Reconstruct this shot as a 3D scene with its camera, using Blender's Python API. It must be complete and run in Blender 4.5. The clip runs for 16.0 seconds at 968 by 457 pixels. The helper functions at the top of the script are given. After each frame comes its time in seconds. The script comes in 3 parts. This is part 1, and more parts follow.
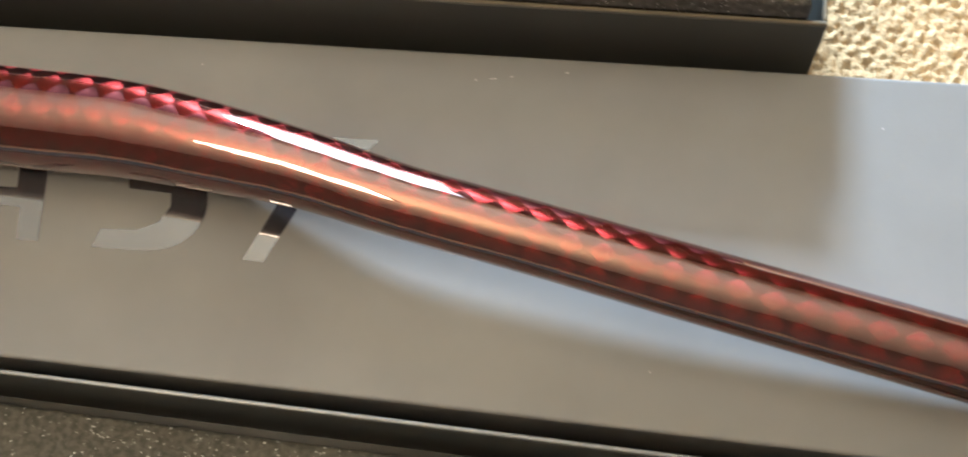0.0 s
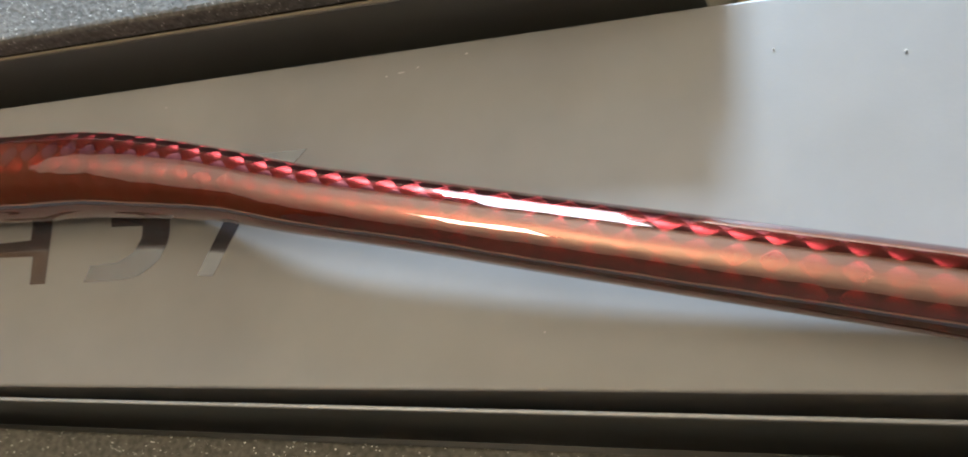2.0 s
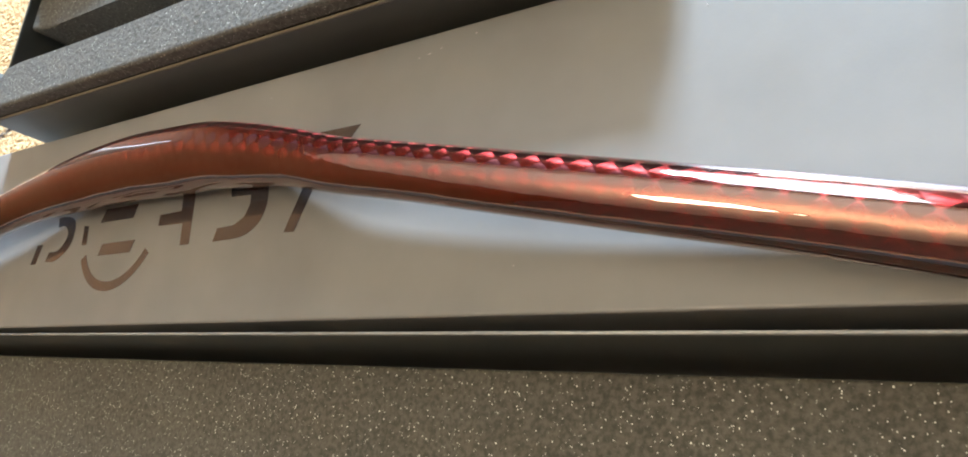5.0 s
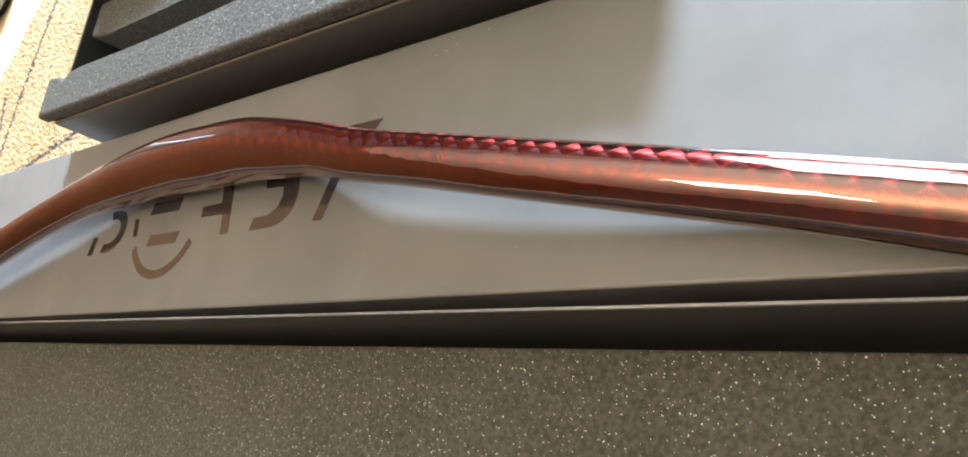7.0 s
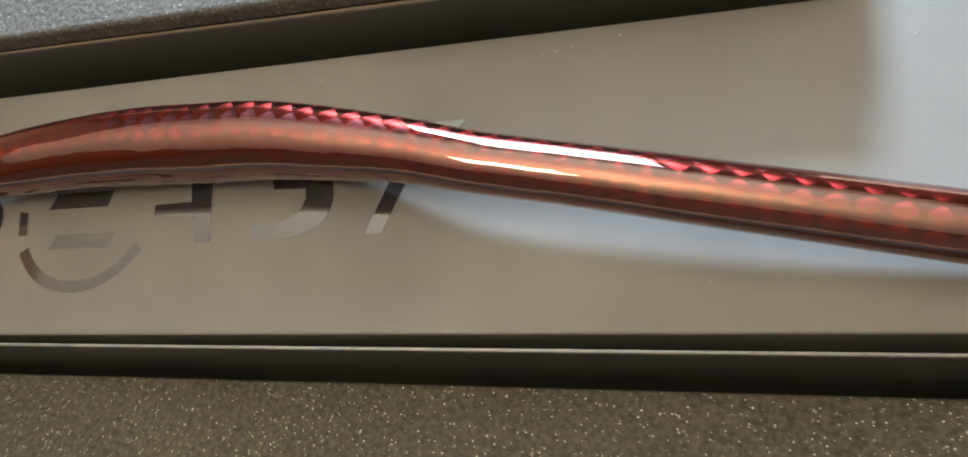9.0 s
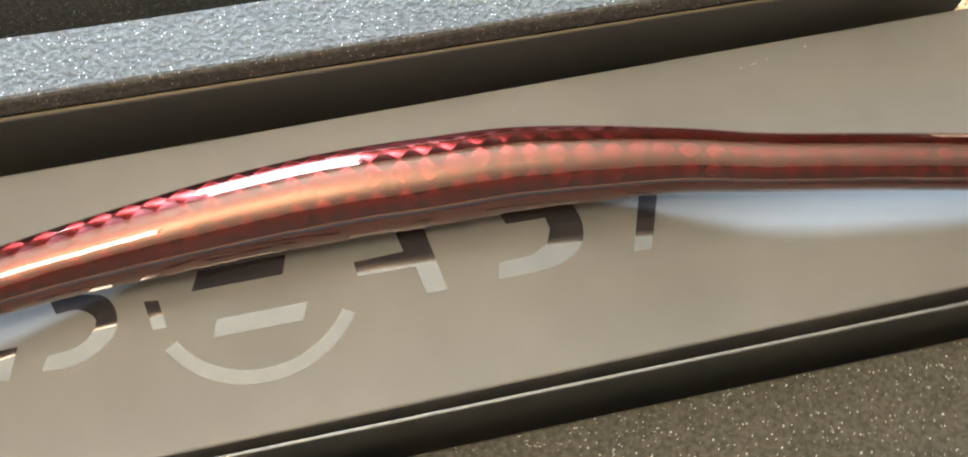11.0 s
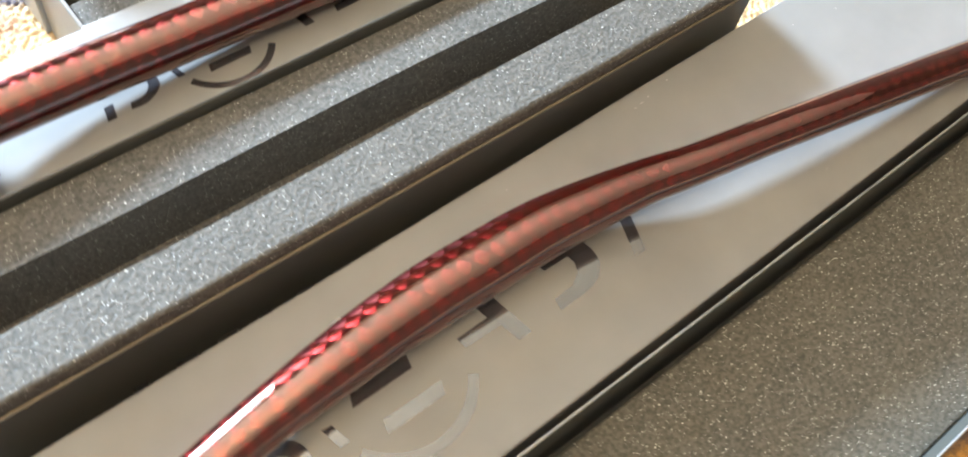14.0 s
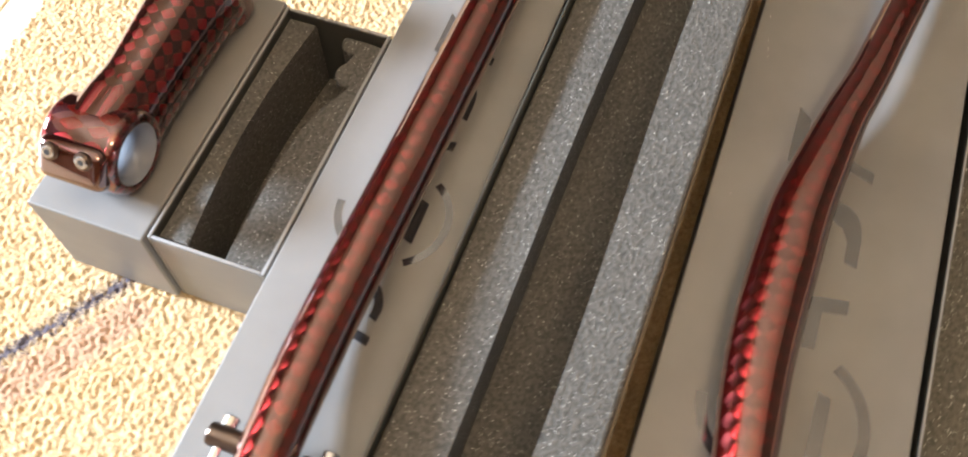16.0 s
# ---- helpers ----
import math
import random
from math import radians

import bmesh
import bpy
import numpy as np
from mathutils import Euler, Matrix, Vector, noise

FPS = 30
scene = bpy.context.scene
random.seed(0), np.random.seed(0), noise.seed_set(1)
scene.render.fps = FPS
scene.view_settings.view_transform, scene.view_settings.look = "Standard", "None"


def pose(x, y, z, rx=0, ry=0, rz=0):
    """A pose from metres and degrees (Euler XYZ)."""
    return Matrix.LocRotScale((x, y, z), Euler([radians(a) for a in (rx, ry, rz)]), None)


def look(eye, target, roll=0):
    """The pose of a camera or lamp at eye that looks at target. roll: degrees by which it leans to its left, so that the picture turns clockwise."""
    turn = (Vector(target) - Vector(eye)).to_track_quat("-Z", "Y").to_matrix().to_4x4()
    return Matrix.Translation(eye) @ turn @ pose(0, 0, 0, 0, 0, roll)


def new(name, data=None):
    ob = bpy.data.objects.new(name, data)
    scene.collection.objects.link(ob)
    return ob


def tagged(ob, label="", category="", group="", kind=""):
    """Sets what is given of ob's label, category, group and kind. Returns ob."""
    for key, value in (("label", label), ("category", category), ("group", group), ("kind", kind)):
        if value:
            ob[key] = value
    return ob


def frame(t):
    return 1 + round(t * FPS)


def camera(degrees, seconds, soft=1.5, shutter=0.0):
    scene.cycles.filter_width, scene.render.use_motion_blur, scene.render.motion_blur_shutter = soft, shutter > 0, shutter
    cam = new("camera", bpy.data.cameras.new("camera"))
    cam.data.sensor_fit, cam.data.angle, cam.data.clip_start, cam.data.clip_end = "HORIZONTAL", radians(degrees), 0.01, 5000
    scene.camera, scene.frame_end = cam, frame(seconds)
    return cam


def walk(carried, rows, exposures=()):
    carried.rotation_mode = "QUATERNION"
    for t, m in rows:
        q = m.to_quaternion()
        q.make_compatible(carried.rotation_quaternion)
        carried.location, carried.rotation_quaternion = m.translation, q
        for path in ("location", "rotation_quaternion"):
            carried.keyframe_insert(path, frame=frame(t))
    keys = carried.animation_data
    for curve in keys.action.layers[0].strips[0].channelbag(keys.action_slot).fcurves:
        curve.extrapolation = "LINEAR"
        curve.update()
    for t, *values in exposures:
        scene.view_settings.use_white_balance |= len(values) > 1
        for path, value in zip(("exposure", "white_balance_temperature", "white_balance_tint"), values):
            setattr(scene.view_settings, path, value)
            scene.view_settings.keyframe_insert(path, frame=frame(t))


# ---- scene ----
PATH = [
    (0, 0.2461, -0.0413, 0.3386, 20.27, 6.40, 7.61),
    (0.5, 0.2735, -0.0547, 0.3233, 22.70, 8.41, 6.64),
    (1, 0.2924, -0.0530, 0.3249, 22.04, 12.24, 5.23),
    (1.5, 0.3179, -0.0534, 0.3200, 21.86, 16.75, 4.10),
    (2, 0.3457, -0.0474, 0.3143, 21.47, 22.57, 5.12),
    (2.5, 0.3679, -0.0432, 0.3165, 20.83, 27.33, 6.01),
    (3, 0.3893, -0.0460, 0.3067, 22.01, 29.71, 6.65),
    (3.5, 0.4033, -0.0504, 0.3072, 21.88, 31.41, 7.62),
    (4, 0.4196, -0.0527, 0.3067, 22.00, 34.50, 8.66),
    (6.5, 0.4757, -0.0739, 0.2985, 23.81, 41.50, 11.48),
    (7, 0.4772, -0.0730, 0.3011, 24.79, 42.25, 12.28),
    (7.5, 0.4616, -0.0714, 0.3037, 25.64, 42.61, 13.51),
    (8, 0.4249, -0.0687, 0.3289, 24.76, 37.98, 12.63),
    (8.5, 0.3657, -0.0661, 0.3506, 22.08, 28.89, 8.91),
    (9, 0.2996, -0.0744, 0.3605, 21.41, 20.83, 5.43),
    (9.5, 0.2369, -0.0738, 0.3612, 21.17, 13.83, 2.06),
    (10, 0.1600, -0.0709, 0.3741, 20.97, 7.54, -0.64),
    (12.5, -0.0410, -0.1137, 0.4047, 30.38, -6.31, -30.25),
    (13, -0.0526, -0.1242, 0.4278, 30.68, -6.20, -31.00),
    (13.5, -0.1044, -0.1084, 0.4339, 32.50, -8.94, -34.73),
    (14, -0.1173, -0.0593, 0.4698, 30.56, -7.71, -38.96),
    (14.5, -0.1264, -0.0365, 0.4680, 32.68, -4.36, -45.43),
    (15, -0.1449, 0.0219, 0.4835, 31.54, -2.88, -54.30),
    (15.5, -0.1604, 0.0791, 0.4838, 30.90, -0.16, -63.11),
    (16, -0.1793, 0.1289, 0.4848, 29.22, 0.72, -69.82),
]
cam = camera(53.3, 16.0, soft=1.75, shutter=0.5)
walk(cam, [(t, pose(x, y, z, rx, ry, rz)) for t, x, y, z, rx, ry, rz in PATH],
     exposures=[(0, -0.55, 6350, 10), (2, -0.62, 6350, 10), (2.6, -0.64, 6350, 10), (4, -0.55, 6400, 10), (7.5, -0.52, 6450, 10), (9, -0.7, 6500, 9), (9.5, -0.8, 6450, 8), (10.2, -0.42, 6400, 8), (12.3, -0.02, 6450, 9), (13.8, 0.04, 6500, 10), (14.5, -0.14, 6550, 11), (15.5, -0.22, 6900, 15), (16, -0.62, 7100, 18)])

# ---- light ----
world = bpy.data.worlds.new("room_air")
scene.world = world
world.use_nodes = True
sky = world.node_tree.nodes.new("ShaderNodeTexSky")
sky.sky_type, sky.sun_disc = "NISHITA", False
sky.sun_elevation, sky.sun_rotation = radians(25), radians(0)
world.node_tree.nodes["Background"].inputs["Strength"].default_value = 0.08
world.node_tree.links.new(sky.outputs["Color"], world.node_tree.nodes["Background"].inputs["Color"])

WIN_Y, WIN_X0, WIN_X1, WIN_Z0, WIN_Z1 = 2.6, -0.62, 0.06, 0.30, 2.12


def area_lamp(name, at, aim, width, height, watts, colour):
    lamp = bpy.data.lights.new(name, "AREA")
    lamp.shape, lamp.size, lamp.size_y, lamp.energy, lamp.color = "RECTANGLE", width, height, watts, colour
    ob = new(name, lamp)
    ob.matrix_world = look(at, aim)
    return ob


# bright sky stands mid-window; dim lamps added below and above widen the highlights
for z0, z1, watts in ((0.33, 0.84, 10), (0.88, 1.16, 540), (1.20, 2.09, 45)):
    mid = ((WIN_X0 + WIN_X1) / 2, WIN_Y - 0.03, (z0 + z1) / 2)
    area_lamp("window_daylight", mid, (mid[0], 0, mid[2] - 1.0), WIN_X1 - WIN_X0 - 0.06, z1 - z0, watts, (0.63, 0.81, 1.0))
# overhead lamp shines down; a stronger fill added above it lights the ceiling
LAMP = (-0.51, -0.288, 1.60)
area_lamp("overhead_lamp", LAMP, (LAMP[0], LAMP[1], 0), 0.28, 0.26, 11, (1.0, 0.86, 0.66))
area_lamp("ceiling_fill", (LAMP[0], LAMP[1], LAMP[2] + 0.03), (LAMP[0], LAMP[1], 3), 0.28, 0.26, 62, (1.0, 0.79, 0.52))
scene.view_settings.exposure = 0.0


# ---- materials ----
def material(name, colour=(0.5, 0.5, 0.5), rough=0.5, metal=0.0, coat=0.0, spec=0.5):
    m = bpy.data.materials.new(name)
    m.use_nodes = True
    b = m.node_tree.nodes["Principled BSDF"]
    b.inputs["Base Color"].default_value = (*colour, 1)
    b.inputs["Roughness"].default_value = rough
    b.inputs["Metallic"].default_value = metal
    b.inputs["Coat Weight"].default_value = coat
    b.inputs["Coat Roughness"].default_value = 0.03
    b.inputs["Specular IOR Level"].default_value = spec
    return m, m.node_tree.nodes, m.node_tree.links, b


def coords(nodes, links, scale=1.0, kind="Object"):
    tc, mp = nodes.new("ShaderNodeTexCoord"), nodes.new("ShaderNodeMapping")
    links.new(tc.outputs[kind], mp.inputs["Vector"])
    mp.inputs["Scale"].default_value = (scale,) * 3 if isinstance(scale, (int, float)) else scale
    return mp.outputs["Vector"]


def noise_node(nodes, links, vec, scale, detail=4.0, rough=0.55):
    n = nodes.new("ShaderNodeTexNoise")
    n.inputs["Scale"].default_value, n.inputs["Detail"].default_value, n.inputs["Roughness"].default_value = scale, detail, rough
    links.new(vec, n.inputs["Vector"])
    return n.outputs["Fac"]


def ramp(nodes, links, fac, stops):
    r = nodes.new("ShaderNodeValToRGB")
    els = r.color_ramp.elements
    while len(els) < len(stops):
        els.new(0.5)
    for el, (p, c) in zip(els, stops):
        el.position, el.color = p, (*c, 1) if len(c) == 3 else c
    links.new(fac, r.inputs["Fac"])
    return r.outputs["Color"]


def bump(nodes, links, b, height, strength=0.3, distance=0.001):
    n = nodes.new("ShaderNodeBump")
    n.inputs["Strength"].default_value, n.inputs["Distance"].default_value = strength, distance
    links.new(height, n.inputs["Height"])
    links.new(n.outputs["Normal"], b.inputs["Normal"])
    return n


def mixed(nodes, links, fac, a, c, mode="MIX"):
    n = nodes.new("ShaderNodeMix")
    n.data_type, n.blend_type = "RGBA", mode
    for sock, v in ((n.inputs[0], fac), (n.inputs[6], a), (n.inputs[7], c)):
        if isinstance(v, (int, float)):
            sock.default_value = v
        elif isinstance(v, tuple):
            sock.default_value = (*v, 1)
        else:
            links.new(v, sock)
    return n.outputs[2]


def card_material(name, colour, rough=0.45, spec=0.5):
    m, nodes, links, b = material(name, colour, rough, spec=spec)
    v = coords(nodes, links)
    fine, broad = noise_node(nodes, links, v, 900, 3), noise_node(nodes, links, v, 14, 5)
    dark, light = tuple(c * 0.88 for c in colour), tuple(min(1, c * 1.1) for c in colour)
    col = ramp(nodes, links, broad, [(0.3, dark), (0.7, light)])
    links.new(col, b.inputs["Base Color"])
    rr = ramp(nodes, links, broad, [(0.25, (rough * 0.85,) * 3), (0.75, (rough * 1.15,) * 3)])
    links.new(rr, b.inputs["Roughness"])
    bump(nodes, links, b, fine, 0.12, 0.0002)
    return m


def foam_material(name, colour, rare=0.80, pale=0.8, cells=1800):
    """Open-cell foam: a pitted, mottled skin with shiny cells of two sizes, their glints painted in pale."""
    m, nodes, links, b = material(name, colour, 0.75, spec=0.35)
    v = coords(nodes, links)
    grain, broad = noise_node(nodes, links, v, 480, 3, 0.6), noise_node(nodes, links, v, 22, 4)
    dark, light = tuple(c * 0.58 for c in colour), tuple(c * 1.38 for c in colour)
    col = ramp(nodes, links, grain, [(0.36, dark), (0.64, light)])
    col = mixed(nodes, links, 0.22, col, ramp(nodes, links, broad, [(0.3, dark), (0.75, light)]))

    def glints(scale, share, size):
        cell = nodes.new("ShaderNodeTexVoronoi")
        cell.inputs["Scale"].default_value = scale
        links.new(v, cell.inputs["Vector"])
        sep = nodes.new("ShaderNodeSeparateColor")
        links.new(cell.outputs["Color"], sep.inputs["Color"])
        pick = ramp(nodes, links, sep.outputs["Red"], [(share, (0, 0, 0)), (min(share + 0.05, 1.0), (1, 1, 1))])
        core = ramp(nodes, links, cell.outputs["Distance"], [(size * 0.6, (1, 1, 1)), (size, (0, 0, 0))])
        return mixed(nodes, links, 1.0, pick, core, "MULTIPLY")

    spark = mixed(nodes, links, 1.0, glints(cells, rare, 0.52), glints(cells * 0.6, 0.45 + 0.55 * rare, 0.40), "ADD")
    col = mixed(nodes, links, spark, col, (pale, pale, pale * 0.95))
    links.new(col, b.inputs["Base Color"])
    links.new(ramp(nodes, links, spark, [(0.0, (0.75,) * 3), (1.0, (0.2,) * 3)]), b.inputs["Roughness"])
    bump(nodes, links, b, grain, 0.7, 0.0012)
    return m


def carbon_material(name, dull, bright, pitch=9.11, ior=1.75, rough=0.34, sheen=(0.265, 0.135, 0.100), share=0.43):
    """Red woven fibre under clear lacquer: tows in two directions gleam by turns; the UV map is in millimetres."""
    m, nodes, links, b = material(name, bright, rough, metal=0.9, coat=1.0)
    b.inputs["Coat IOR"].default_value = ior
    b.inputs["Coat Roughness"].default_value = 0.015
    b.inputs["Anisotropic"].default_value = 0.8
    v = coords(nodes, links, 1.0, "UV")
    # the cloth is laid by hand: its squares drift a little
    drift = nodes.new("ShaderNodeTexNoise")
    drift.inputs["Scale"].default_value, drift.inputs["Detail"].default_value = 0.045, 2.0
    links.new(v, drift.inputs["Vector"])
    warp = nodes.new("ShaderNodeVectorMath")
    warp.operation = "MULTIPLY_ADD"
    warp.inputs[1].default_value = (5.0, 5.0, 0.0)
    links.new(drift.outputs["Color"], warp.inputs[0]), links.new(v, warp.inputs[2])
    sep = nodes.new("ShaderNodeSeparateXYZ")
    links.new(warp.outputs[0], sep.inputs[0])

    def calc(kind, *args):
        n = nodes.new("ShaderNodeMath")
        n.operation = kind
        for sock, val in zip(n.inputs, args):
            if isinstance(val, (int, float)):
                sock.default_value = val
            else:
                links.new(val, sock)
        return n.outputs[0]

    k = math.pi / pitch
    p = calc("SINE", calc("MULTIPLY", calc("ADD", sep.outputs["X"], sep.outputs["Y"]), k))
    q = calc("SINE", calc("MULTIPLY", calc("SUBTRACT", sep.outputs["X"], sep.outputs["Y"]), k))
    half = calc("MULTIPLY_ADD", calc("MULTIPLY", p, q), 0.5, 0.5)
    over = calc("SMOOTH_MIN", calc("MAXIMUM", calc("MULTIPLY_ADD", half, 7.0, -3.0), 0.0), 1.0, 0.02)
    fibre = noise_node(nodes, links, coords(nodes, links, (3.2, 3.2, 1.0), "UV"), 1.0, 3)
    patch = noise_node(nodes, links, v, 0.06, 3)
    weave = mixed(nodes, links, over, dull, bright)
    weave = mixed(nodes, links, 0.55, weave, ramp(nodes, links, fibre, [(0.3, (0.45,) * 3), (0.7, (1.0,) * 3)]), "MULTIPLY")
    weave = mixed(nodes, links, 0.5, weave, ramp(nodes, links, patch, [(0.35, (0.55, 0.5, 0.5)), (0.65, (1.0, 1.0, 1.0))]), "MULTIPLY")
    links.new(weave, b.inputs["Base Color"])
    tangent = nodes.new("ShaderNodeTangent")
    tangent.direction_type = "UV_MAP"
    links.new(tangent.outputs[0], b.inputs["Tangent"])
    links.new(calc("MULTIPLY_ADD", over, 0.25, 0.125), b.inputs["Anisotropic Rotation"])
    # slight ripples of the lacquer, and the tows' own swell beneath it
    ripple = noise_node(nodes, links, coords(nodes, links, (0.5, 1.0, 1.0), "UV"), 0.09, 2, 0.4)
    coat = nodes.new("ShaderNodeBump")
    coat.inputs["Strength"].default_value, coat.inputs["Distance"].default_value = 0.5, 0.0005
    links.new(ripple, coat.inputs["Height"])
    links.new(coat.outputs["Normal"], b.inputs["Coat Normal"])
    tow = bump(nodes, links, b, half, 0.4, 0.0007)
    links.new(coat.outputs["Normal"], tow.inputs["Normal"])
    # the tinted lacquer mirrors the room in dull copper red
    g = nodes.new("ShaderNodeBsdfPrincipled")
    for key, val in (("Metallic", 1.0), ("Roughness", 0.05), ("Coat Weight", 1.0), ("Coat IOR", ior), ("Coat Roughness", 0.015)):
        g.inputs[key].default_value = val
    g.inputs["Base Color"].default_value = (*sheen, 1)
    links.new(coat.outputs["Normal"], g.inputs["Normal"]), links.new(coat.outputs["Normal"], g.inputs["Coat Normal"])
    mix = nodes.new("ShaderNodeMixShader")
    mix.inputs[0].default_value = share
    links.new(b.outputs[0], mix.inputs[1]), links.new(g.outputs[0], mix.inputs[2])
    links.new(mix.outputs[0], nodes["Material Output"].inputs["Surface"])
    return m


def carpet_material():
    m, nodes, links, b = material("looped_wool", (0.6, 0.42, 0.2), 0.95, spec=0.1)
    v = coords(nodes, links)
    tuft, broad, fine = noise_node(nodes, links, v, 420, 4, 0.7), noise_node(nodes, links, v, 9, 4), noise_node(nodes, links, v, 900, 3)
    col = ramp(nodes, links, tuft, [(0.3, (0.25, 0.155, 0.075)), (0.5, (0.46, 0.325, 0.175)), (0.7, (0.60, 0.46, 0.28))])
    col = mixed(nodes, links, 0.3, col, ramp(nodes, links, broad, [(0.3, (0.50, 0.34, 0.19)), (0.7, (0.68, 0.54, 0.36))]))
    def calc(kind, *args):
        n = nodes.new("ShaderNodeVectorMath")
        n.operation = kind
        for sock, v_ in zip(n.inputs, args):
            if isinstance(v_, tuple):
                sock.default_value = v_
            else:
                links.new(v_, sock)
        return n

    # short dark lines near the rug's edge: distance to a segment, made ragged and speckled
    ragged = noise_node(nodes, links, v, 210, 4, 0.8)
    flat = calc("MULTIPLY", v, (1, 1, 0)).outputs[0]
    speck, navy, tan = (0.05, 0.05, 0.065), (0.035, 0.04, 0.075), (0.40, 0.25, 0.17)
    # the wide gold band also carries the boxes' shade at the front corner
    for p0, p1, wide, tone in (((-0.150, 0.464, 0), (-0.045, 0.393, 0), 0.020, tan), ((-0.140, 0.479, 0), (-0.022, 0.4035, 0), 0.0125, navy), ((-0.508, 0.40, 0), (-0.529, 0.26, 0), 0.0115, speck), ((-0.529, 0.26, 0), (-0.545, 0.10, 0), 0.0115, speck), ((-0.575, 0.262, 0), (-0.540, 0.17, 0), 0.0115, speck), ((-0.335, 0.192, 0), (-0.50, 0.158, 0), 0.0115, speck), ((0.16, -0.150, 0), (0.42, -0.150, 0), 0.060, (0.46, 0.25, 0.06)), ((0.20, -0.128, 0), (0.30, -0.138, 0), 0.0138, speck), ((0.25, -0.155, 0), (0.34, -0.118, 0), 0.0128, speck)):
        d = tuple(q - w for q, w in zip(p1, p0))
        l2 = sum(q * q for q in d)
        rel = calc("SUBTRACT", flat, p0).outputs[0]
        k = nodes.new("ShaderNodeMath")
        k.operation, k.use_clamp = "MULTIPLY", True
        k.inputs[1].default_value = 1 / l2
        links.new(calc("DOT_PRODUCT", rel, d).outputs["Value"], k.inputs[0])
        sc = calc("SCALE", d)
        links.new(k.outputs[0], sc.inputs["Scale"])
        dist = calc("LENGTH", calc("SUBTRACT", rel, sc.outputs[0]).outputs[0]).outputs["Value"]
        jag = nodes.new("ShaderNodeMath")
        jag.operation, jag.inputs[1].default_value = "MULTIPLY_ADD", 0.022
        links.new(ragged, jag.inputs[0]), links.new(dist, jag.inputs[2])
        seg = ramp(nodes, links, jag.outputs[0], [(wide, (0.9,) * 3), (wide + 0.0045, (0, 0, 0))])
        col = mixed(nodes, links, seg, col, tone)
    links.new(col, b.inputs["Base Color"])
    bump(nodes, links, b, fine, 0.6, 0.001)
    return m


def gloss_material():
    m, nodes, links, b = material("gloss_varnish", (0.035, 0.036, 0.04), 0.10, coat=1.0, spec=0.6)
    b.inputs["Coat IOR"].default_value = 2.0
    v = coords(nodes, links)
    links.new(ramp(nodes, links, noise_node(nodes, links, v, 60, 4), [(0.3, (0.07,) * 3), (0.7, (0.14,) * 3)]), b.inputs["Roughness"])
    return m


M_LID = card_material("soft_slate_card", (0.19, 0.19, 0.186), 0.40, 0.42)
nt = M_LID.node_tree
lv = coords(nt.nodes, nt.links, (1.0, 0.55, 1.0))
smear = noise_node(nt.nodes, nt.links, lv, 30, 2, 0.4)
nt.links.new(ramp(nt.nodes, nt.links, smear, [(0.40, (0.43,) * 3), (0.55, (0.38,) * 3), (0.68, (0.29,) * 3)]), nt.nodes["Principled BSDF"].inputs["Roughness"])
M_TRAY = card_material("black_card", (0.054, 0.056, 0.050), 0.40)
M_EDGE = card_material("raw_card_edge", (0.17, 0.145, 0.10), 0.55)
M_RIMB = card_material("satin_card_edge", (0.25, 0.255, 0.26), 0.22, 0.8)
M_FOAM = foam_material("charcoal_foam", (0.088, 0.085, 0.071), 0.95, 0.95, 1600)
M_FOAM_CUT = foam_material("cut_grey_foam", (0.082, 0.079, 0.071), 0.962, 0.75, 1700)
M_CARBON = carbon_material("red_carbon", (0.075, 0.006, 0.006), (0.28, 0.012, 0.010))
M_STEM = carbon_material("red_carbon_bold", (0.05, 0.004, 0.005), (0.26, 0.010, 0.012), 8.5, share=0.3)
M_CARPET = carpet_material()
M_GLOSS = gloss_material()
M_BROWN = card_material("dark_brown_matte", (0.10, 0.065, 0.042), 0.6, 0.3)
M_WEST = card_material("west_reflection_tint", (0.18, 0.08, 0.03), 0.5, 0.3)
M_CEIL = card_material("ceiling_paint", (0.70, 0.60, 0.47), 0.9, 0.2)
M_WOOD = card_material("window_paint", (0.8, 0.8, 0.78), 0.4)
M_STEEL = material("dark_anodised_alloy", (0.16, 0.12, 0.10), 0.28, metal=1.0)[0]
M_BOLT = material("bright_steel", (0.62, 0.60, 0.58), 0.25, metal=1.0)[0]
M_BORE = card_material("bare_bore", (0.26, 0.29, 0.33), 0.35)
M_LINT = material("pale_lint", (0.42, 0.41, 0.39), 0.8)[0]
M_LEG = card_material("grey_leg_paint", (0.36, 0.35, 0.34), 0.35)
M_DARK = material("shadow_black", (0.01, 0.01, 0.01), 0.6)[0]


# ---- building ----
def mesh_from(bm, name, mat, smooth=False):
    me = bpy.data.meshes.new(name)
    bmesh.ops.recalc_face_normals(bm, faces=bm.faces)
    bm.to_mesh(me)
    bm.free()
    for mm in mat if isinstance(mat, (list, tuple)) else [mat]:
        me.materials.append(mm)
    for p in me.polygons:
        p.use_smooth = smooth
    return me


def part(name, bm, mat, parent=None, label="", smooth=False):
    ob = new(name, mesh_from(bm, name, mat, smooth))
    ob.parent = parent
    if label:
        tagged(ob, label)
    return ob


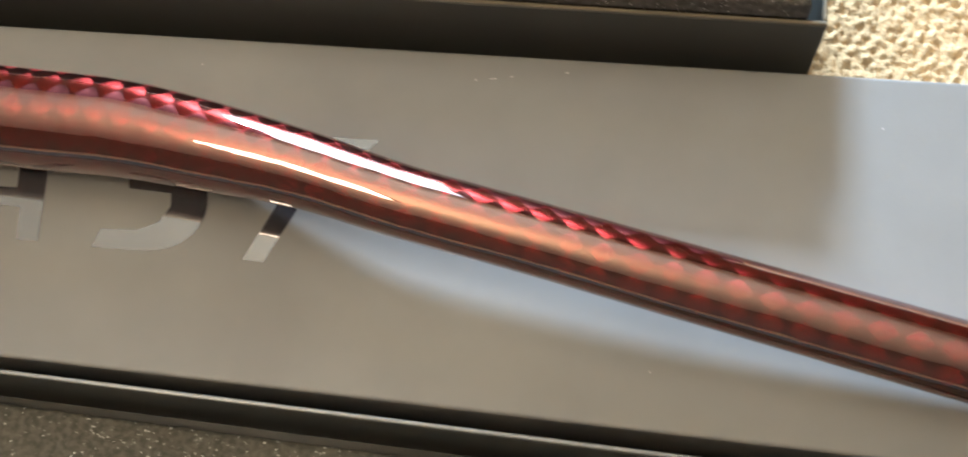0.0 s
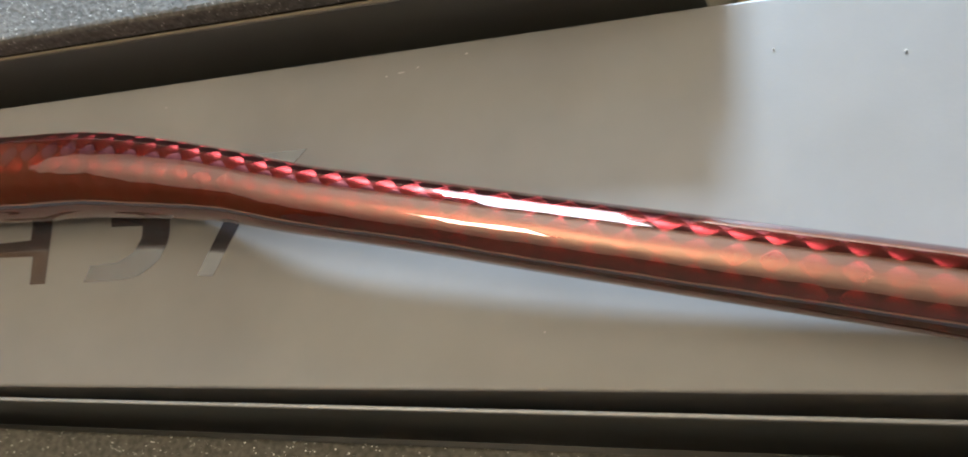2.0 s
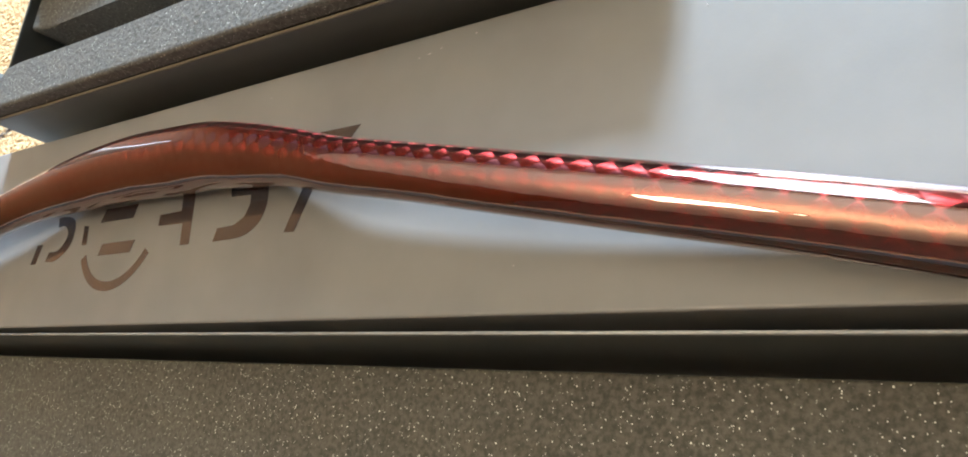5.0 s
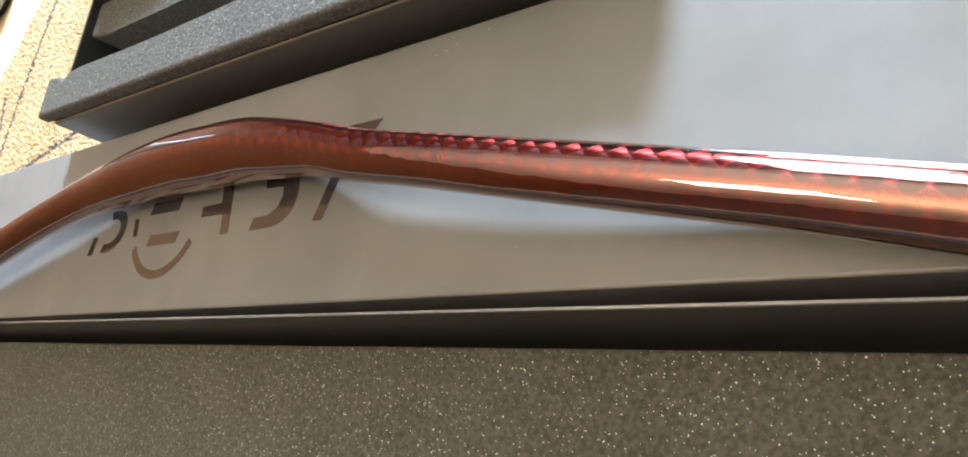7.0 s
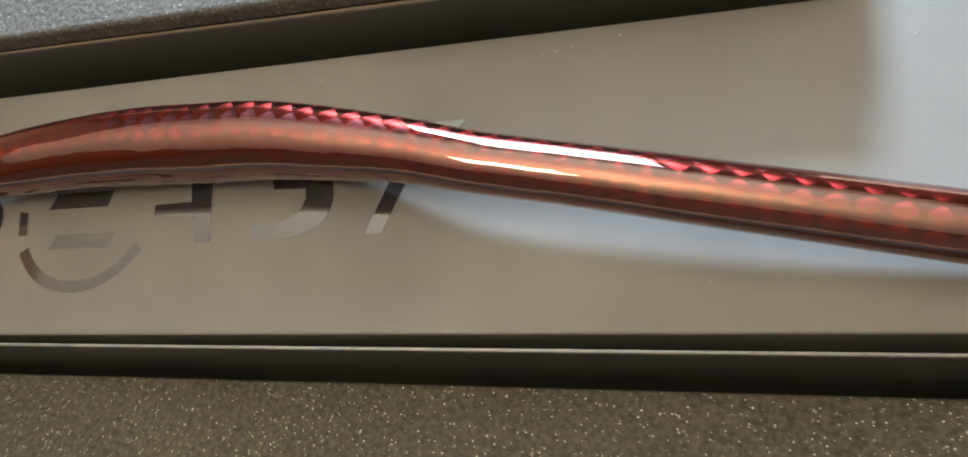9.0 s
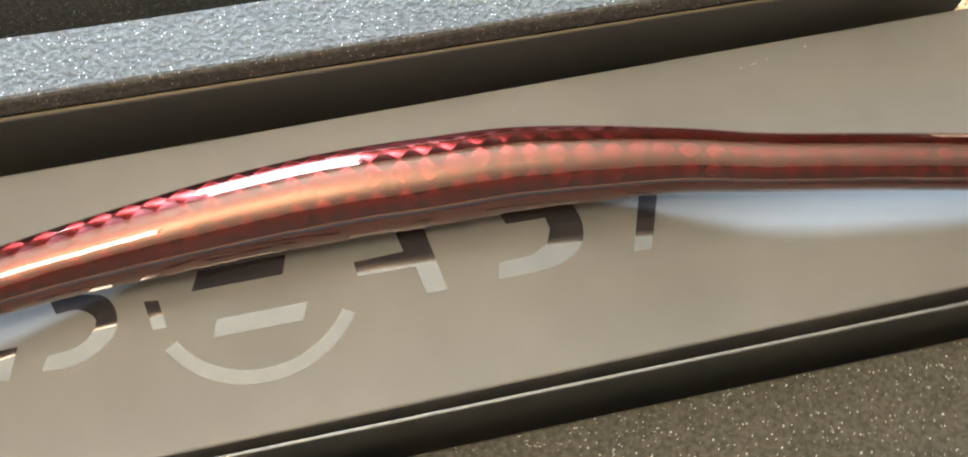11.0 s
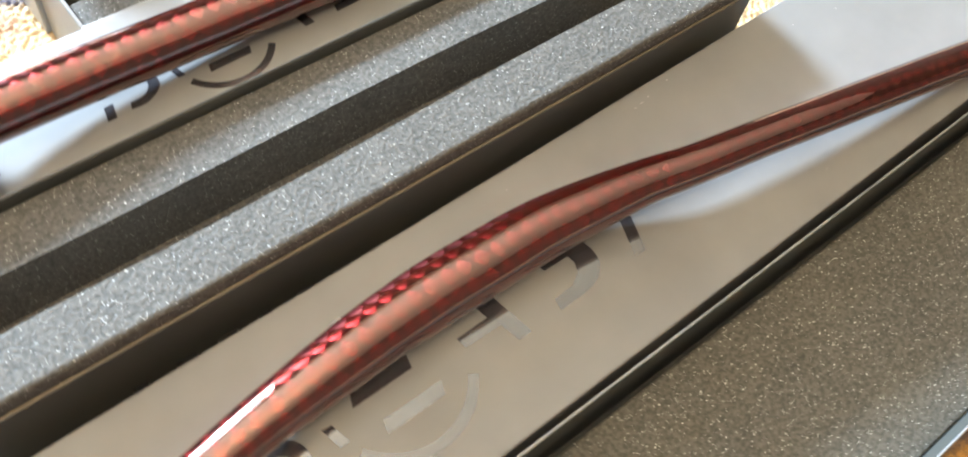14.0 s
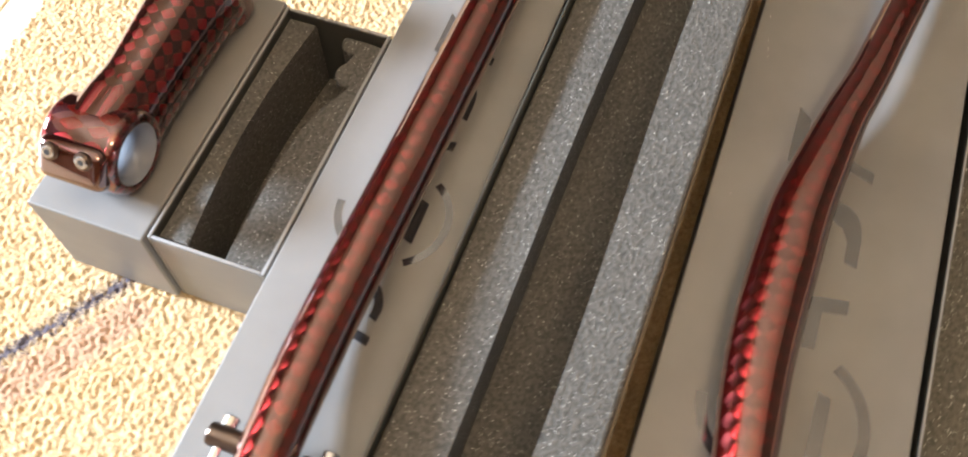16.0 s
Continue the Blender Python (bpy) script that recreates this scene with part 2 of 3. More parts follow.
def empty(name, m):
    ob = new(name)
    ob.matrix_world = m
    ob.empty_display_size = 0.02
    return ob


def block(bm, x0, x1, y0, y1, z0, z1, bevel=0.0, segments=2):
    g = bmesh.ops.create_cube(bm, size=1)["verts"]
    for v in g:
        v.co = ((x0 + x1) / 2 + v.co.x * (x1 - x0), (y0 + y1) / 2 + v.co.y * (y1 - y0), (z0 + z1) / 2 + v.co.z * (z1 - z0))
    if bevel:
        edges = list({e for v in g for e in v.link_edges})
        bmesh.ops.bevel(bm, geom=edges, offset=bevel, segments=segments, affect="EDGES", profile=0.5)
    return bm


def solid(x0, x1, y0, y1, z0, z1, bevel=0.0, segments=2):
    return block(bmesh.new(), x0, x1, y0, y1, z0, z1, bevel, segments)


def prism(outline, z0, z1, bevel=0.0, segments=2):
    bm = bmesh.new()
    f = bm.faces.new([bm.verts.new((x, y, z0)) for x, y in outline])
    top = bmesh.ops.extrude_face_region(bm, geom=[f])["geom"]
    for v in top:
        if isinstance(v, bmesh.types.BMVert):
            v.co.z = z1
    if bevel:
        edges = [e for e in bm.edges if all(abs(v.co.z - z1) < 1e-6 for v in e.verts)]
        bmesh.ops.bevel(bm, geom=edges, offset=bevel, segments=segments, affect="EDGES", profile=0.5)
    return bm


def rod(bm, a, b, r, sides=24, cap=0.0006):
    a, b = Vector(a), Vector(b)
    d = b - a
    m = Matrix.Translation((a + b) / 2) @ d.to_track_quat("Z", "Y").to_matrix().to_4x4()
    g = bmesh.ops.create_cone(bm, cap_ends=True, segments=sides, radius1=r, radius2=r, depth=d.length, matrix=m)["verts"]
    if cap:
        edges = [e for e in {e for v in g for e in v.link_edges} if len(e.link_faces) == 2 and any(len(f.verts) > 4 for f in e.link_faces)]
        bmesh.ops.bevel(bm, geom=edges, offset=cap, segments=2, affect="EDGES", profile=0.5)
    return bm


def spline(points, n):
    """A smooth curve (Catmull-Rom) through points of any size, n samples."""
    p = np.array(points, float)
    p = np.vstack([2 * p[0] - p[1], p, 2 * p[-1] - p[-2]])
    out = []
    for s in np.linspace(0, len(p) - 3 - 1e-9, n):
        i, t = int(s), s - int(s)
        a, b, c, d = p[i:i + 4]
        out.append(0.5 * (2 * b + (c - a) * t + (2 * a - 5 * b + 4 * c - d) * t * t + (3 * b - a - 3 * c + d) * t ** 3))
    return np.array(out)


def tube(bm, points, n=180, sides=48, wall=0.0022, uv_shift=0.0):
    """A hollow tube along rows of x, y, z, radius, with a UV map in millimetres and open, lipped ends."""
    rows = spline(points, n)
    uv = bm.loops.layers.uv.verify()
    rings, along, d = [], [], 0.0
    for i, row in enumerate(rows):
        c, r = Vector([float(q) for q in row[:3]]), float(row[3])
        t = Vector((rows[min(i + 1, n - 1)][:3] - rows[max(i - 1, 0)][:3]).tolist()).normalized()
        side = Vector((0, 0, 1)).cross(t).normalized()
        up = t.cross(side)
        if i:
            d += (c - Vector(rows[i - 1][:3].tolist())).length
        along.append(d * 1000)
        rings.append([bm.verts.new(c + float(r) * (math.cos(a) * side + math.sin(a) * up)) for a in (2 * math.pi * k / sides for k in range(sides))])
    rr = 14.5
    for i in range(n - 1):
        for k in range(sides):
            j = (k + 1) % sides
            f = bm.faces.new((rings[i][k], rings[i][j], rings[i + 1][j], rings[i + 1][k]))
            for lo, (u, w) in zip(f.loops, ((i, k), (i, k + 1), (i + 1, k + 1), (i + 1, k))):
                lo[uv].uv = (along[u] + uv_shift, w / sides * 2 * math.pi * rr)
    for ring, row, inward in ((rings[0], rows[0], 1), (rings[-1], rows[-1], -1)):
        c = sum((v.co for v in ring), Vector()) / sides
        t = Vector(((rows[1] - rows[0]) if inward > 0 else (rows[-2] - rows[-1])).tolist()[:3]).normalized()
        inner = [bm.verts.new(c + (v.co - c) * (1 - wall / float(row[3]))) for v in ring]
        deep = [bm.verts.new(v.co + t * 0.03) for v in inner]
        for k in range(sides):
            j = (k + 1) % sides
            bm.faces.new((ring[k], ring[j], inner[j], inner[k]))
            bm.faces.new((inner[k], inner[j], deep[j], deep[k]))
        bm.faces.new(deep)
    return bm


# ---- the room ----
RX0, RX1, RY0, RY1, RZ = -2.6, 2.8, -2.4, WIN_Y, 2.4
# unseen walls, toned to limit bounce and to tint the bar's reflections
tagged(part("wall_south", solid(RX0, RX1, RY0 - 0.12, RY0, 0, RZ), M_BROWN), "unseen room wall, dark brown to limit bounce", "wall", kind="structure")
tagged(part("wall_west", solid(RX0 - 0.12, RX0, RY0 - 0.12, RY1 + 0.12, 0, RZ), M_WEST), "unseen room wall, tinted warm for the handlebar reflections", "wall", kind="structure")
tagged(part("wall_east", solid(RX1, RX1 + 0.12, RY0 - 0.12, RY1 + 0.12, 0, RZ), M_BROWN), "unseen room wall, dark brown to limit bounce", "wall", kind="structure")
north = bmesh.new()
for x0, x1, z0, z1 in ((RX0, WIN_X0, 0, RZ), (WIN_X1, RX1, 0, RZ), (WIN_X0, WIN_X1, 0, WIN_Z0), (WIN_X0, WIN_X1, WIN_Z1, RZ)):
    block(north, x0, x1, RY1, RY1 + 0.12, z0, z1)
tagged(part("wall_north", north, M_BROWN), "unseen wall, dark brown for reflections, with a narrow window opening", "wall", kind="structure")
tagged(part("ceiling", solid(RX0 - 0.12, RX1 + 0.12, RY0 - 0.12, RY1 + 0.12, RZ, RZ + 0.1), M_CEIL), "plain warm white ceiling", "ceiling", kind="structure")
win = tagged(empty("window_1", pose(0, 0, 0)), "narrow white framed window letting in daylight", "window", kind="structure")
for x0, x1, z0, z1 in ((WIN_X0, WIN_X0 + 0.03, WIN_Z0, WIN_Z1), (WIN_X1 - 0.03, WIN_X1, WIN_Z0, WIN_Z1), (WIN_X0 + 0.03, WIN_X1 - 0.03, WIN_Z0, WIN_Z0 + 0.03), (WIN_X0 + 0.03, WIN_X1 - 0.03, WIN_Z1 - 0.03, WIN_Z1), (WIN_X0 + 0.03, WIN_X1 - 0.03, 0.84, 0.88), (WIN_X0 + 0.03, WIN_X1 - 0.03, 1.16, 1.20)):
    part("window_frame", solid(x0, x1, WIN_Y + 0.03, WIN_Y + 0.09, z0, z1, 0.003), M_WOOD, win)


RUG_W, RUG_N = (-0.600, 0.312, 0.531, 0.847), 0.567
M_PLANK = card_material("pale_oiled_wood", (0.66, 0.52, 0.36), 0.38)
floor = tagged(part("floor", solid(RX0, RX1, RY0, RY1, -0.05, -0.0161), M_BROWN), "pale wooden plank floor round the rug", "floor", kind="structure")
plank_mesh = mesh_from(solid(0.0006, 1.3494, 0.0006, 0.1494, -0.016, -0.012, 0.0008, 1), "plank", M_PLANK)
for row in range(int((RY1 - RY0) / 0.15 + 0.01)):
    for col_ in range(6):
        start = RX0 - (row * 0.43) % 1.35 + col_ * 1.35
        px0, px1 = max(start, RX0), min(start + 1.35, RX1)
        if px1 - px0 > 0.02:
            pl = new("plank", plank_mesh)
            pl.parent, pl.matrix_world = floor, pose(px0, RY0 + row * 0.15, 0) @ Matrix.Diagonal(((px1 - px0) / 1.35, 1, 1, 1))


def carpet():
    """One thick sheet, with looped tufts standing where the boxes lie."""
    rng = np.random.default_rng(5)
    x0, x1, y0, y1, step, pitch = -0.72, 0.55, -0.30, 0.58, 0.00105, 0.0027
    nx, ny = int((x1 - x0) / step) + 1, int((y1 - y0) / step) + 1
    gx, gy = np.meshgrid(np.linspace(x0, x1, nx), np.linspace(y0, y1, ny))
    cu, cv = np.floor(gx / pitch).astype(int), np.floor(gy / pitch).astype(int)
    ou, ov = cu.min() - 2, cv.min() - 2
    shape = (cu.max() - ou + 4, cv.max() - ov + 4)
    jx, jy, jr, jh = (rng.random(shape) for _ in range(4))
    z = np.full(gx.shape, -0.002)
    for du in (-1, 0, 1):
        for dv in (-1, 0, 1):
            a, b = cu + du - ou, cv + dv - ov
            px, py = (cu + du + 0.15 + 0.7 * jx[a, b]) * pitch, (cv + dv + 0.15 + 0.7 * jy[a, b]) * pitch
            rad = pitch * (0.5 + 0.3 * jr[a, b])
            q = 1 - ((gx - px) ** 2 + (gy - py) ** 2) / rad ** 2
            z = np.maximum(z, np.where(q > 0, -0.002 + (0.0010 + 0.0015 * jh[a, b]) * np.maximum(q, 0), -0.002))
    z = np.minimum(z, 0.0030)
    # the rug ends along two lines; its rim drops to the wooden floor
    inside = np.minimum((gx - RUG_W[0]) * RUG_W[3] - (gy - RUG_W[1]) * RUG_W[2], RUG_N - gy)
    inside = inside + 0.0012 * np.sin(gx * 700) + 0.001 * np.sin(gy * 530)
    z = np.where(inside < 0, -0.0115, z)
    co = np.stack([gx, gy, z], -1).reshape(-1, 3)
    idx = np.arange(nx * ny).reshape(ny, nx)
    quads = np.stack([idx[:-1, :-1], idx[:-1, 1:], idx[1:, 1:], idx[1:, :-1]], -1).reshape(-1, 4)
    quads = quads[inside.ravel()[quads].max(axis=1) > -0.002]
    base = len(co)
    south, east = -1.3, 1.4
    rim_x = RUG_W[0] + (y0 - RUG_W[1]) * RUG_W[2] / RUG_W[3]
    rim_s = RUG_W[0] + (south - RUG_W[1]) * RUG_W[2] / RUG_W[3]
    cut = RUG_W[1] + (x0 - RUG_W[0]) * RUG_W[3] / RUG_W[2]
    flat = [(x0, cut), (x0, (cut + y0) / 2), (x0, y0), (rim_x, y0), (rim_s, south), (east, south), (east, y0), (x1, y0), (east, RUG_N), (x1, RUG_N)]
    co = np.vstack([co, [(px_, py_, -0.002) for px_, py_ in flat]])
    quads = np.vstack([quads, [[base + q for q in f] for f in ((0, 3, 2, 1), (3, 4, 5, 6), (7, 6, 8, 9))]])
    me = bpy.data.meshes.new("carpet")
    me.vertices.add(len(co))
    me.vertices.foreach_set("co", co.ravel())
    me.loops.add(quads.size)
    me.loops.foreach_set("vertex_index", quads.ravel().astype(np.int32))
    me.polygons.add(len(quads))
    me.polygons.foreach_set("loop_start", np.arange(0, quads.size, 4, dtype=np.int32))
    me.update(calc_edges=True)
    me.materials.append(M_CARPET)
    return tagged(new("rug", me), "beige looped wool rug with dark woven lines", "rug", kind="structure")


carpet()


# ---- boxes ----
def box_lid(name, m, length, width, height, label, group):
    """A lid of wrapped card standing open side down; origin at the middle of its near long bottom edge."""
    lid = tagged(empty(name, m), label, "box", group)
    bm = bmesh.new()
    block(bm, -length / 2, length / 2, 0, width, 0.001, height, 0.0011, 3)
    bot = [f for f in bm.faces if f.normal.z < -0.9 and f.calc_area() > 0.5 * length * width]
    bmesh.ops.inset_region(bm, faces=bot, thickness=0.002)
    for v in {v for f in bot for v in f.verts}:
        v.co.z = height - 0.002
    part("shell", bm, M_LID, lid)
    return lid


def box_tray(name, m, length, width, height, label, group, rim, wall=0.0022):
    """An open tray of black card: four walls with a rim of bare edge, and a floor."""
    tray = tagged(empty(name, m), label, "box tray", group)
    h, w = length / 2, wall
    walls = ((-h, h, 0, w), (-h, h, width - w, width), (-h, -h + w, w, width - w), (h - w, h, w, width - w))
    for x0, x1, y0, y1 in walls:
        part("side_wall", solid(x0, x1, y0, y1, 0.001, height - 0.0008, 0.0005), M_TRAY, tray)
        edge = M_TRAY if y0 > width / 2 and rim is M_EDGE else rim
        part("rim", solid(x0 + 0.0002, x1 - 0.0002, y0 + 0.0002, y1 - 0.0002, height - 0.0008, height, 0.00038, 3), edge, tray, smooth=True)
    part("bottom", solid(-h + w, h - w, w, width - w, 0.001, 0.003), M_TRAY, tray)
    return tray


H = 0.066
lidB = box_lid("presentation_box", pose(0.05, 0, 0), 0.86, 0.115, H, "slate grey card box lid with glossy black logo marks", "long box lids")
trayB = box_tray("box_tray", pose(0.05, -0.1215, 0, 0, 0, -0.35), 0.85, 0.118, 0.065, "long black card tray filled with charcoal foam", "box trays", M_RIMB, 0.0016)
foamB = tagged(part("foam_insert", solid(-0.4225, 0.4225, 0.0019, 0.1105, 0.004, 0.036, 0.0012), M_FOAM), "flat charcoal packing foam with glittering grain in a tray", "foam insert", "foam inserts")
foamB.matrix_world = pose(0.05, -0.1215, 0, 0, 0, -0.35)

TRAY_A = pose(0.068, 0.1258, 0, 0, 0, -0.79)
trayA = box_tray("box_tray", TRAY_A @ pose(0, -0.0022, 0), 0.460, 0.0952, 0.085, "black card tray with raised slotted foam", "box trays", M_EDGE, 0.0016)

# worn gloss printing along the tray's outer wall, no longer legible
for i in range(17):
    x, wide = -0.165 + 0.0213 * i, 0.0105 if i % 3 else 0.0075
    part("printed_mark", solid(x, x + wide, -0.00025, 0.0, 0.0375, 0.0455, 0.0001, 1), M_GLOSS, trayA)


def slotted_foam(m, label, near, far, left, right, z0, zs, z1, z2, lip=None):
    """A foam block with a slot along it: near and far are the outlines of the two cheeks."""
    ob = tagged(empty("foam_insert", m), label, "foam insert", "foam inserts")
    ys = [y for _, y in near + far]
    part("bed", solid(left, right, min(ys) + 0.001, max(ys) - 0.001, z0, zs), M_FOAM_CUT, ob)
    cheek = prism(near, zs - 0.001, z1 - 0.0085 if lip else z1, 0.0 if lip else 0.0016)
    if lip:  # the soft edge bulges out over the tray's rim
        over = prism(lip, z1 - 0.0084, z1, 0.0022, 3)
        me = bpy.data.meshes.new("lip")
        over.to_mesh(me)
        over.free()
        cheek.from_mesh(me)
        bpy.data.meshes.remove(me)
    part("cheek", cheek, M_FOAM_CUT, ob)
    part("cheek", prism(far, zs - 0.001, z2, 0.0016), M_FOAM_CUT, ob)
    return ob


def curve_edge(x0, x1, n, f):
    return [(x0 + (x1 - x0) * i / n, f(x0 + (x1 - x0) * i / n)) for i in range(n + 1)]


def arc_points(cx, cy, r, a0, a1, n=10):
    return [(min(0.076, cx + r * math.cos(radians(a0 + (a1 - a0) * i / n))), cy + r * math.sin(radians(a0 + (a1 - a0) * i / n))) for i in range(n + 1)]


near = [(-0.236, 0.0028), (0.222, 0.0028)] + curve_edge(0.222, -0.205, 24, lambda x: 0.0265 + 0.0012 * math.sin(x * 17)) + [(-0.211, 0.0215), (-0.219, 0.0262), (-0.236, 0.0285)]
far = [(0.222, 0.0905), (-0.233, 0.0905)] + [(-0.233, 0.066), (-0.215, 0.0625), (-0.2, 0.061)] + curve_edge(-0.19, 0.222, 24, lambda x: 0.0605 + 0.0012 * math.sin(x * 15 + 1) - 0.008 * x)
lip = [(-0.236, -0.0008), (0.224, -0.0008)] + near[2:]
slotted_foam(TRAY_A, "grey charcoal foam block with a long open slot", near, far, -0.21, 0.215, 0.003, 0.038, 0.0942, 0.0785, lip)

lidA = box_lid("presentation_box", pose(0.0405, 0.2215, 0), 0.45, 0.082, H + 0.004, "slate grey card box lid with glossy black logo marks", "long box lids")

SMALL = pose(0.0575, 0.3062, 0)
small_tray = box_tray("box_tray", SMALL, 0.16, 0.0652, 0.066, "small open slate card tray with cut foam", "box trays", M_RIMB)
for ob in small_tray.children:
    if ob.name.startswith("side_wall"):
        ob.data.materials.append(M_LID)
        for poly in ob.data.polygons:
            mid = poly.center - Vector((0, 0.0326, 0))
            if poly.normal.x * mid.x + poly.normal.y * mid.y > 0 and abs(poly.normal.z) < 0.5 and max(abs(mid.x) - 0.0795, abs(mid.y) - 0.0322) > 0:
                poly.material_index = 1
near = [(-0.076, 0.003), (0.076, 0.003)] + arc_points(0.074, 0.020, 0.0085, -60, 190) + arc_points(0.0525, 0.0145, 0.0085, 40, 200) + [(0.0385, 0.0140)] + curve_edge(0.030, -0.076, 14, lambda x: 0.026 - 0.0075 * max(0.0, (x + 0.002) / 0.032) ** 1.5)
far = [(0.076, 0.062), (-0.076, 0.062)] + curve_edge(-0.076, 0.076, 18, lambda x: 0.0452 + 0.0055 * math.sin(math.pi * (x + 0.076) / 0.152))
slotted_foam(SMALL, "dark foam cut to a curved hollow", near, far, -0.0765, 0.0765, 0.003, 0.012, 0.0585, 0.0620)
small_lid = box_lid("presentation_box", pose(0.0575, 0.3725, 0), 0.166, 0.067, H, "small slate card box lid standing on the carpet", "small boxes")


# ---- printed marks: gloss plates on the lids ----
def plate(lid, outline, z):
    part("logo_mark", prism(outline, z - 0.0002, z + 0.00015), M_GLOSS, lid)


def arc(cx, cy, r0, r1, a0, a1, n=28, sy=1.0):
    out = [(cx + r1 * math.cos(radians(a0 + (a1 - a0) * i / n)), cy + sy * r1 * math.sin(radians(a0 + (a1 - a0) * i / n))) for i in range(n + 1)]
    return out + [(cx + r0 * math.cos(radians(a1 - (a1 - a0) * i / n)), cy + sy * r0 * math.sin(radians(a1 - (a1 - a0) * i / n))) for i in range(n + 1)]


def marks(lid, ox, oy, s, z):
    """The row of five stylised marks; s is the scale, ox, oy the middle of the ring."""
    def p(*pts):
        plate(lid, [(ox + x * s, oy + y * s) for x, y in pts], z)
    k = 0.001
    def mm(*pts):
        p(*[(x * k, y * k) for x, y in pts])
    mm((-90.2, -20), (-83.9, -20), (-81.2, -8.7), (-87.5, -8.8))
    outer = [(-73.5, -19.2), (-62, -19.2), (-50.5, -12.8), (-47.8, -4), (-51.7, 3.8), (-62, 6.2), (-70, 6)]
    inner = [(-68, 0.5), (-60.5, 0.6), (-55, -4), (-57.2, -9.8), (-63, -13.4), (-71.5, -13.8)]
    mm(*[tuple(q) for q in spline(outer, 24).tolist()], *[tuple(q) for q in spline(inner, 20).tolist()])
    mm((-36.2, -12.1), (-31.3, -12.2), (-33.6, -1.6), (-38.5, -1))
    mm((-22, -0.7), (10, -0.7), (12, 6.5), (-19, 6.5))
    mm((-16.4, -19.2), (14.7, -19.2), (17, -12.8), (-14.5, -12.8))
    mm(*arc(0, 0, 33.6, 38.6, 212, 328))
    mm(*arc(0, 0, 33.6, 38.6, 92, 158))
    mm((35.8, -7.2), (56.5, -7.6), (58.5, -18.6), (66, -18.6), (61, 14), (50.5, 14), (53.3, -1), (35.2, -1.5))
    outer = [(84.7, -18.7), (103.4, -18.2), (112, -15.6), (117.4, -10.8), (119.4, -4), (118.4, 3), (116.5, 8)]
    inner = [(90, 8), (92, 2), (106.5, 1.5), (107.3, -3), (104.8, -8.6), (98, -12), (86.2, -12.4)]
    mm(*[tuple(q) for q in spline(outer, 24).tolist()], *[tuple(q) for q in inner])
    mm((135, -18.2), (141.8, -18.4), (156, 18), (148.5, 18))
    mm((132, 18.2), (165, 18.2), (171.3, 25.3), (135, 25.3))
    return lid


marks(lidB, -0.056, 0.0562, 1.0, H)
marks(lidA, -0.0115, 0.0375, 0.77, H + 0.004)


# ---- unseen frame and cords added round the lamp ----
lamp_mount = tagged(empty("added_lamp_frame", pose(LAMP[0], LAMP[1], 0)), "unseen frame and cords added round the overhead lamp", "lamp")
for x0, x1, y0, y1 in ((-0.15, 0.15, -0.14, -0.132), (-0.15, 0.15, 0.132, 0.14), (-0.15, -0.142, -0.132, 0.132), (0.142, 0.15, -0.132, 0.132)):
    part("frame", solid(x0, x1, y0, y1, LAMP[2] - 0.005, LAMP[2] + 0.035, 0.002), M_STEEL, lamp_mount)
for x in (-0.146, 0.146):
    part("cord", rod(bmesh.new(), (x, 0.136, LAMP[2] + 0.035), (x, 0.136, RZ), 0.0015, 8, 0), M_DARK, lamp_mount)


# ---- the red parts ----
bar = tagged(empty("handlebar", pose(0, 0, 0)), "red woven carbon bicycle handlebar lying on the box lid", "handlebar")
BAR = [(-0.345, 0.0075, 0.0845, 0.0107), (-0.27, 0.0255, 0.0838, 0.0107), (-0.20, 0.0415, 0.0834, 0.0106), (-0.15, 0.0529, 0.0835, 0.0105), (-0.11, 0.0606, 0.0835, 0.0107), (-0.07, 0.0668, 0.0833, 0.0117),
       (-0.03, 0.0708, 0.0828, 0.0138), (0.0, 0.0731, 0.0822, 0.0150), (0.03, 0.0737, 0.0820, 0.0158), (0.06, 0.0727, 0.0822, 0.0158), (0.09, 0.0712, 0.0830, 0.0151), (0.12, 0.0670, 0.0840, 0.0136),
       (0.15, 0.0617, 0.0848, 0.0117), (0.18, 0.0545, 0.0850, 0.0108), (0.22, 0.0469, 0.0844, 0.0105), (0.26, 0.0391, 0.0834, 0.0105), (0.31, 0.0297, 0.0815, 0.0105), (0.36, 0.0204, 0.0793, 0.0105), (0.41, 0.0102, 0.0776, 0.0107), (0.44, 0.0038, 0.0773, 0.0107)]
part("tube", tube(bmesh.new(), BAR, 240, 56), M_CARBON, bar, smooth=True)

post = tagged(empty("seatpost", pose(0, 0, 0)), "red woven carbon seatpost with clamp hardware on a box lid", "seatpost")
PZ = H + 0.004
POST = [(-0.125, 0.2552, PZ + 0.0245, 0.0118), (-0.10, 0.2568, PZ + 0.0232, 0.0128), (-0.07, 0.2585, PZ + 0.0212, 0.0135), (-0.03, 0.2592, PZ + 0.0188, 0.0136), (0.05, 0.2580, PZ + 0.0160, 0.0136), (0.15, 0.2560, PZ + 0.0143, 0.0136), (0.25, 0.2540, PZ + 0.0137, 0.0136)]
